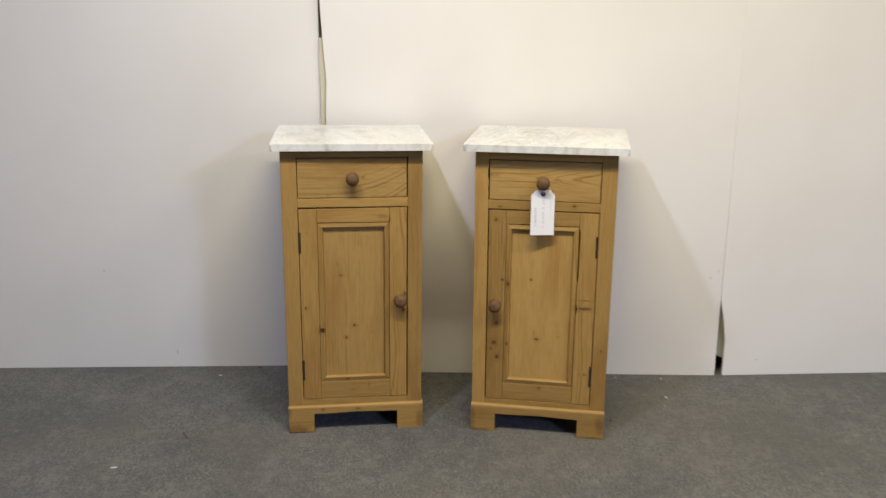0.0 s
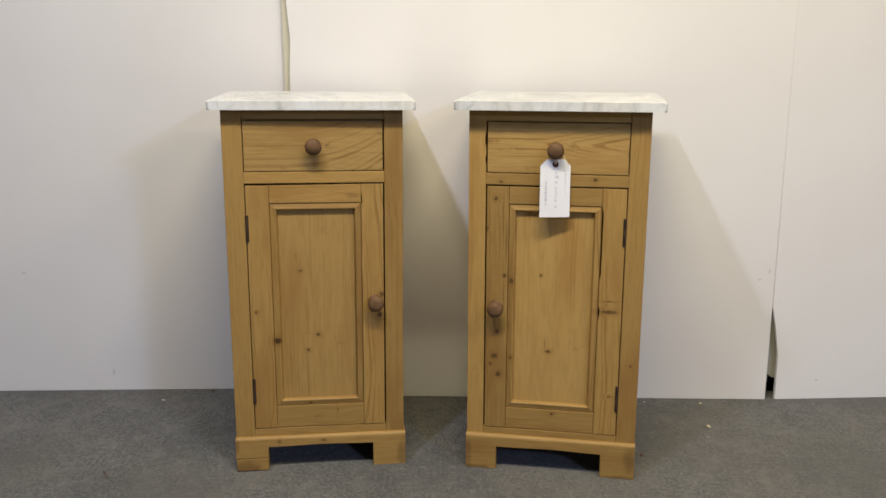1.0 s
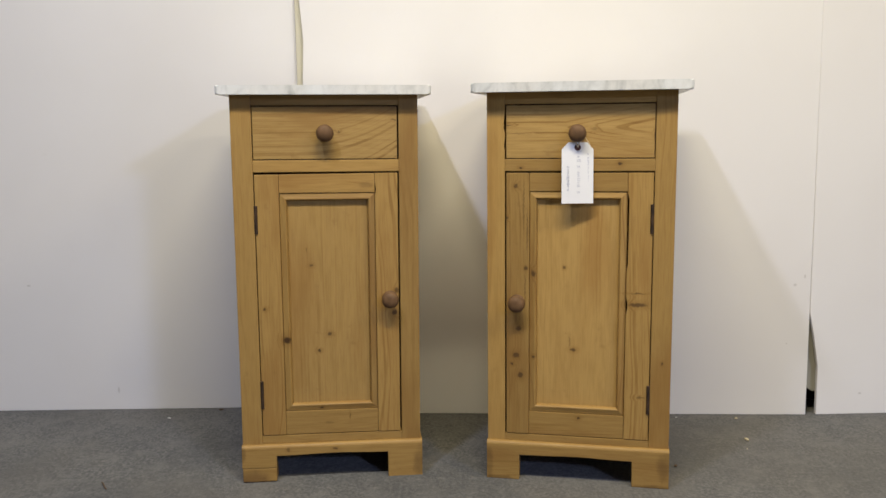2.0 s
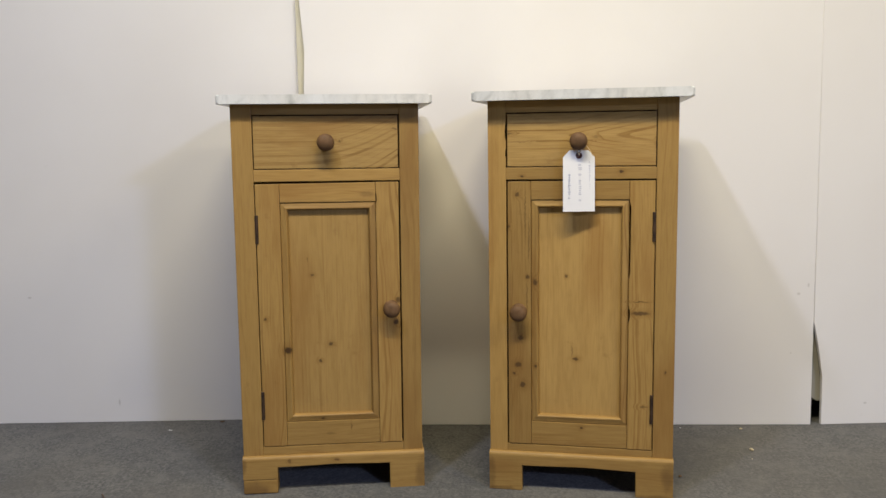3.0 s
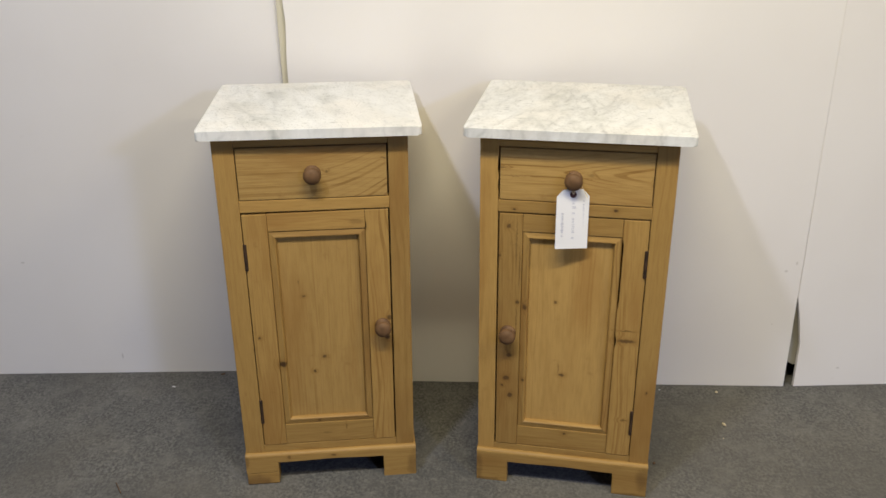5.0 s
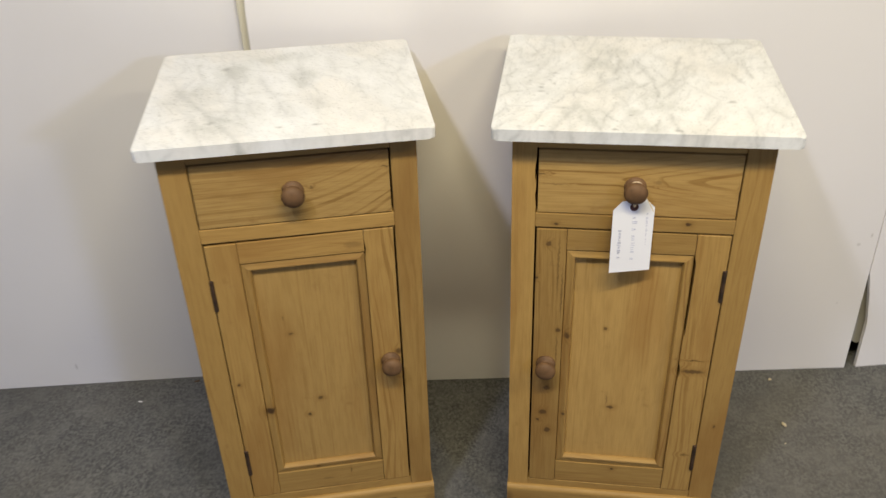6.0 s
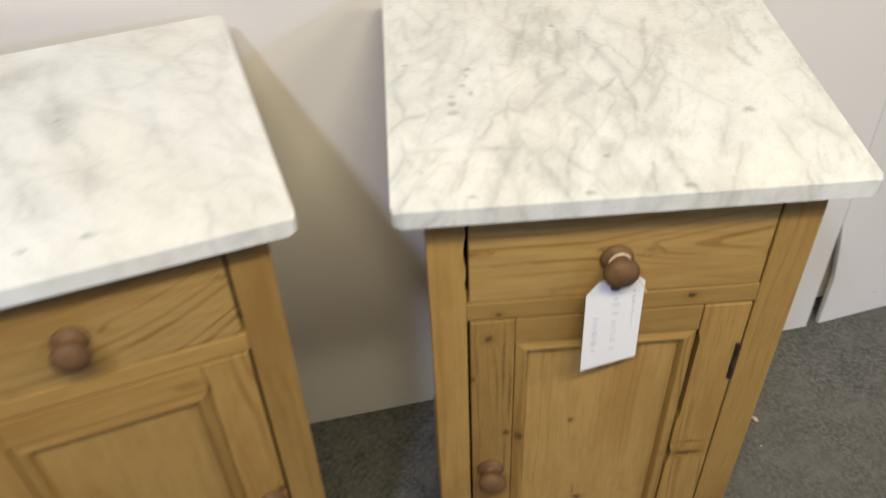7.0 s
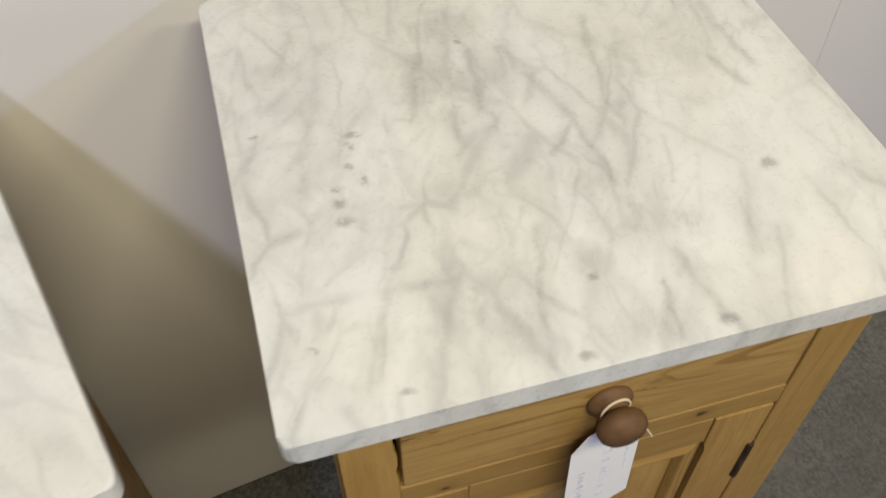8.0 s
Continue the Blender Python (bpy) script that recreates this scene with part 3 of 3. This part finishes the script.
bedside_cabinet(
    LEFT_POSE, "waxed pine bedside cabinet with marble top and bare drawer knob",
    {"wide": 0.3612, "open0": 0.0378, "open1": 0.3236, "foot0": 0.0658, "foot1": 0.2940, "gap0": 0.0018, "gap1": 0.0030, "knob_x": 0.1800, "knob_z": 0.7105,
     "mould0": 0.0865, "mould1": 0.2755, "mould_low": 0.1455, "mould_high": 0.5930, "door_knob": (0.3027, 0.3775), "hinge_x": 0.0405,
     "hinge_z": ((0.513, 0.569), (0.1535, 0.2115)), "base": 0.0780, "sill": 0.0965, "low": 0.6345, "mid": 0.6580, "high": 0.7640, "arch": 0.0545,
     "spread": 0.0008, "joints": (True, False), "cracks": ((0.586, 0.612, 0.0022),), "worn": (), "post_marks": [], "stains": ((0.010, 0.010, 0.060, 0.024), (0.360, 0.030, 0.020, 0.050), (-0.004, 0.060, 0.012, 0.030)), "tag": "first", "tone": 0.92, "drop": 0.0018, "sweep": "rising", "drawer_rings": 120.0, "drawer_even": 0.50},
    [(0.315, 0.736, 0.006, 0.0012, 0.6), (0.207, 0.7125, 0.003, 0.002, 0.5)],
    # the last mark paints the shadow below the door knob as a dark spot
    [(0.0940, 0.295, 0.0080, 0.0070, 0.95), (0.0516, 0.361, 0.0028, 0.0030, 0.8), (0.3165, 0.393, 0.0050, 0.0060, 0.75), (0.3120, 0.348, 0.005, 0.006, 0.9)],
    [(0.1463, 0.4465, 0.0045, 0.0026, 0.65), (0.179, 0.304, 0.0044, 0.0036, 0.75), (0.1568, 0.270, 0.0033, 0.0033, 0.8), (0.1375, 0.478, 0.0012, 0.006, 0.4)],
    [(0.258, 0.608, 0.014, 0.006, 0.30), (0.160, 0.152, 0.0032, 0.0022, 0.8), (0.217, 0.132, 0.0010, 0.005, 0.7), (0.175, 0.119, 0.010, 0.003, 0.25),
     (0.186, 0.0660, 0.005, 0.0024, 0.7), (0.090, 0.0670, 0.003, 0.0050, 0.5)],
    rounded([(-0.026, -0.021), (0.387, -0.026), (0.390, 0.354), (-0.023, 0.357)]),
    ([(0.012, 0.191, 0.060, 0.100, 0.0026), (0.060, 0.100, 0.119, -0.029, 0.0028), (0.089, 0.274, 0.106, 0.203, 0.0034), (0.106, 0.203, 0.107, 0.091, 0.0024)],
     [(0.139, 0.224, 0.164, 0.126, 0.0026), (0.205, 0.268, 0.211, 0.169, 0.0030), (0.253, 0.287, 0.263, 0.214, 0.0024), (0.228, 0.112, 0.229, 0.064, 0.0022),
      (0.105, 0.112, 0.083, 0.050, 0.0020), (0.320, 0.020, 0.316, -0.030, 0.0016), (0.003, 0.075, 0.003, 0.040, 0.0022), (0.164, 0.126, 0.185, 0.060, 0.0018),
      (0.290, 0.190, 0.300, 0.100, 0.0018), (0.040, 0.300, 0.050, 0.230, 0.0022)],
     [(0.095, 0.255, 0.040, 0.060), (0.085, 0.050, 0.055, 0.060), (0.040, 0.150, 0.050, 0.070), (0.210, 0.205, 0.030, 0.060), (0.170, 0.300, 0.070, 0.040), (0.120, -0.025, 0.030, 0.016)],
     [(0.224, 0.016, 0.009, 0.005), (0.172, 0.019, 0.006, 0.004), (0.085, 0.267, 0.009, 0.008), (0.076, 0.052, 0.007, 0.006), (0.208, 0.200, 0.006, 0.008)],
     -20, 0.56))

bedside_cabinet(
    RIGHT_POSE, "waxed pine bedside cabinet with marble top, knotty door and tagged drawer",
    {"wide": 0.3560, "open0": 0.0325, "open1": 0.3196, "foot0": 0.0625, "foot1": 0.2875, "gap0": 0.0030, "gap1": 0.0018, "knob_x": 0.1734, "knob_z": 0.7055,
     "mould0": 0.0808, "mould1": 0.2702, "mould_low": 0.1435, "mould_high": 0.5925, "door_knob": (0.0570, 0.3705), "hinge_x": 0.3165,
     "hinge_z": ((0.512, 0.569), (0.1505, 0.2090)), "base": 0.0810, "sill": 0.0965, "low": 0.6320, "mid": 0.6557, "high": 0.7615, "arch": 0.0530,
     "spread": 0.0030, "joints": (False, False), "cracks": ((0.350, 0.386, 0.0034), (0.438, 0.590, 0.0034)), "worn": ((0.674, 0.694, 0.0018), (0.706, 0.744, 0.0026)), "post_marks": [(0.3420, 0.255, 0.002, 0.003, 0.8)], "stains": ((0.000, 0.035, 0.014, 0.050), (0.350, 0.045, 0.022, 0.040), (0.330, 0.0, 0.05, 0.010), (0.02, 0.0, 0.05, 0.010)), "tag": "second", "tone": 0.97, "drop": 0.0004, "sweep": "arrow", "drawer_rings": 150.0, "drawer_even": 0.30},
    [(0.040, 0.721, 0.008, 0.0012, 0.7), (0.318, 0.700, 0.002, 0.008, 0.6), (0.205, 0.7130, 0.006, 0.003, 0.30), (0.060, 0.7050, 0.020, 0.0012, 0.35)],
    [(0.0545, 0.603, 0.0044, 0.0044, 0.7), (0.0890, 0.429, 0.0046, 0.0062, 0.75), (0.0740, 0.440, 0.0038, 0.0042, 0.75), (0.0546, 0.261, 0.0070, 0.0056, 0.75),
     (0.0465, 0.243, 0.0030, 0.0030, 0.8), (0.0635, 0.220, 0.0058, 0.0056, 0.75), (0.0900, 0.259, 0.0030, 0.0034, 0.8), (0.0365, 0.540, 0.0030, 0.0030, 0.8),
     # last mark on this line: the door knob's shadow, painted into the stile
     (0.293, 0.371, 0.018, 0.0040, 0.75), (0.294, 0.394, 0.016, 0.0012, 0.65), (0.301, 0.184, 0.008, 0.0024, 0.5), (0.060, 0.316, 0.005, 0.005, 0.7),
     (0.0700, 0.560, 0.0013, 0.050, 0.45), (0.0770, 0.510, 0.0013, 0.045, 0.45), (0.0730, 0.400, 0.0011, 0.030, 0.40)],
    [(0.168, 0.274, 0.0058, 0.0034, 0.8), (0.150, 0.441, 0.0026, 0.0026, 0.7), (0.161, 0.289, 0.0014, 0.012, 0.4)],
    [(0.2542, 0.6465, 0.0042, 0.0036, 0.9), (0.181, 0.135, 0.0036, 0.0026, 0.9), (0.064, 0.638, 0.004, 0.0022, 0.9)],
    rounded([(-0.0305, -0.029), (0.3845, -0.0285), (0.3875, 0.358), (-0.0315, 0.368)]),
    ([(0.177, 0.248, 0.198, 0.164, 0.0030), (0.198, 0.164, 0.201, 0.099, 0.0018), (0.251, 0.266, 0.239, 0.219, 0.0022), (0.239, 0.219, 0.230, 0.170, 0.0018),
      (0.343, 0.225, 0.348, 0.180, 0.0020), (0.320, 0.195, 0.332, 0.159, 0.0018), (0.140, 0.067, 0.132, 0.034, 0.0020), (0.132, 0.034, 0.118, -0.021, 0.0020),
      (0.216, 0.036, 0.217, 0.007, 0.0020), (0.217, 0.007, 0.224, -0.027, 0.0022), (0.200, 0.015, 0.193, -0.024, 0.0014), (0.115, 0.256, 0.097, 0.187, 0.0022),
      (0.152, 0.251, 0.142, 0.189, 0.0020), (0.197, 0.158, 0.173, 0.131, 0.0014)],
     [(0.269, 0.246, 0.245, 0.185, 0.0026), (0.245, 0.185, 0.216, 0.110, 0.0024), (0.052, 0.288, 0.028, 0.216, 0.0026), (0.028, 0.216, 0.011, 0.143, 0.0030),
      (0.152, 0.303, 0.129, 0.224, 0.0020), (0.084, 0.191, 0.096, 0.189, 0.0014), (0.175, 0.245, 0.162, 0.196, 0.0022), (0.272, 0.063, 0.263, 0.022, 0.0014),
      (0.282, 0.036, 0.255, -0.026, 0.0016), (0.055, 0.073, 0.020, -0.007, 0.0022), (0.248, 0.128, 0.241, 0.086, 0.0014), (0.149, 0.181, 0.146, 0.147, 0.0018),
      (0.122, 0.189, 0.123, 0.154, 0.0016), (0.264, 0.215, 0.264, 0.195, 0.0020), (0.030, 0.308, 0.020, 0.269, 0.0020), (-0.009, 0.205, -0.020, 0.173, 0.0014),
      (0.068, 0.053, 0.073, 0.018, 0.0022)],
     [(0.130, 0.285, 0.050, 0.050), (0.204, 0.066, 0.034, 0.034), (0.084, 0.057, 0.020, 0.026), (0.093, 0.029, 0.030, 0.036), (0.233, 0.054, 0.018, 0.016),
      (0.166, 0.042, 0.016, 0.018), (0.196, 0.095, 0.020, 0.030), (0.112, 0.012, 0.030, 0.036), (0.125, 0.225, 0.060, 0.060), (0.185, -0.010, 0.030, 0.025)],
     [(0.051, 0.186, 0.008, 0.004), (0.046, 0.175, 0.004, 0.006), (0.045, 0.155, 0.004, 0.004), (0.051, 0.143, 0.003, 0.009), (0.034, 0.139, 0.006, 0.004),
      (0.032, 0.127, 0.005, 0.006), (0.034, 0.111, 0.007, 0.005), (0.148, 0.263, 0.003, 0.003), (0.040, -0.013, 0.005, 0.003), (-0.005, 0.024, 0.004, 0.003),
      (0.163, 0.031, 0.004, 0.004), (0.138, -0.019, 0.006, 0.004), (0.304, 0.084, 0.007, 0.007), (0.221, -0.020, 0.006, 0.006), (-0.010, 0.203, 0.004, 0.003)],
     14, 0.85))


# ---- price tag on the drawer knob ----
def price_tag(m):
    """A white card with clipped corners that hangs by a string from a knob; its writing runs down the card."""
    ob = thing("price_tag", m, "white card price tag hanging by string from knob", "price tag")
    w, h = 0.0305, 0.117
    card = slab([(-w, -h), (w, -h), (w, -0.0135), (w - 0.0125, 0.0), (-w + 0.0125, 0.0), (-w, -0.0135)], "Y", -0.0003, 0.0003)
    for v in card.verts:
        v.co.y += 0.004 * math.sin(v.co.x * 40)
    card = part("card", card, PAPER, ob)
    part("eyelet", lathe([(0.0062, 0.0), (0.0062, 0.0010), (0.0048, 0.0014), (0.0020, 0.0006)], (0.0, -0.0004, -0.0100), 20), EYELET, ob, "dark red ring round the hole")
    rng = random.Random(4)
    for x, top, low, tall, step in ((0.0200, -0.022, -0.072, 0.0024, 0.0040), (0.0010, -0.026, -0.100, 0.0050, 0.0068), (-0.0185, -0.046, -0.092, 0.0030, 0.0046)):
        z, bend = top, 0.004 * math.sin(x * 40)
        while z > low:
            up, lean, thick = tall * rng.uniform(0.45, 1.1), rng.uniform(-0.0022, 0.0022), 0.00050
            for foot, turn in ((z, lean), (z - 0.40 * step, -0.8 * lean)):
                bar = slab([(x - up, foot - thick), (x + up, foot - thick + turn), (x + up, foot + thick + turn), (x - up, foot + thick)], "Y", bend - 0.00055, bend - 0.0002)
                part("writing_bar", bar, INK, ob, "faded bar of handwriting")
            z -= step * rng.choice((0.8, 1.0, 1.1, 1.7))
    loop = [(0.0, -0.002, -0.0095), (0.003, -0.002, -0.002), (0.0085, -0.0018, 0.009)]
    loop += [(0.0104 * math.cos(a), -0.0015, 0.019 + 0.0104 * math.sin(a)) for a in [k * math.pi / 10 for k in range(-1, 12)]]
    loop += [(-0.0085, -0.0018, 0.009), (-0.003, -0.002, -0.002), (0.0, -0.002, -0.0095)]
    part("string", tube(loop, 0.0009), STRING, ob, "pale cotton string")
    part("string_end", tube([(0.0095, -0.0015, 0.0125), (0.0150, -0.007, 0.0065), (0.0200, -0.011, -0.0015), (0.0250, -0.013, -0.012)], 0.0006), STRING, ob)
    return ob


price_tag(RIGHT_POSE @ pose(0.1738, -0.0085, 0.6880, -3.5, 0, 7.0))


# ---- litter on the carpet ----
def crumb(name, place, size, material, label, turn=0.0):
    """A small bent flake lying on the pile."""
    bm = bmesh.new()
    bmesh.ops.create_icosphere(bm, subdivisions=2, radius=1.0)
    for v in bm.verts:
        n = noise.noise(v.co * 1.7 + Vector((*place, 0)) * 9)
        v.co = Vector((v.co.x * size[0], v.co.y * size[1], v.co.z * size[2])) * (1 + 0.5 * n)
        v.co.z += size[2] * 0.8 + 0.25 * abs(v.co.x) * n
    ob = new(name, mesh_of(name, bm, material))
    ob.matrix_world = pose(place[0], place[1], 0.0, 0, 0, turn)
    return tagged(ob, label, "litter", "litter on the carpet")


crumb("paper_crumb", (0.693, 2.560), (0.0036, 0.0028, 0.0020), CHIP, "small white crumb lying on grey carpet", 20)
crumb("paper_crumb", (-0.835, 1.982), (0.0085, 0.0025, 0.0015), LINT, "thin white paper shred lying on grey carpet", 10)
crumb("paper_crumb", (-0.713, 2.560), (0.0052, 0.0020, 0.0012), LINT, "small white paper flake lying on grey carpet", -8)
crumb("lint_fleck", (0.660, 2.366), (0.0019, 0.0012, 0.0008), CHIP, "tiny pale lint fleck lying on grey carpet", 35)
crumb("lint_fleck", (0.550, 2.569), (0.0024, 0.0016, 0.0011), LINT, "tiny white lint fleck lying beside the white board", 0)
crumb("wood_chip", (0.675, 2.418), (0.0040, 0.0068, 0.0032), CHIP, "curled pale wood chip lying on grey carpet", 25)
crumb("dark_crumb", (-0.600, 2.622), (0.0060, 0.0030, 0.0022), TWIG, "small dark brown crumb lying on grey carpet", 15)
crumb("dark_crumb", (0.479, 2.267), (0.0040, 0.0030, 0.0022), TWIG, "small dark brown crumb lying on grey carpet", 50)
twig = new("twig", mesh_of("twig", tube([(-0.012, 0.017, 0.002), (-0.004, 0.005, 0.004), (0.004, -0.007, 0.002), (0.011, -0.017, 0.003)], 0.0012), TWIG))
twig.matrix_world = pose(-0.704, 2.156, 0.0)
tagged(twig, "thin brown twig lying on grey carpet", "litter", "litter on the carpet")
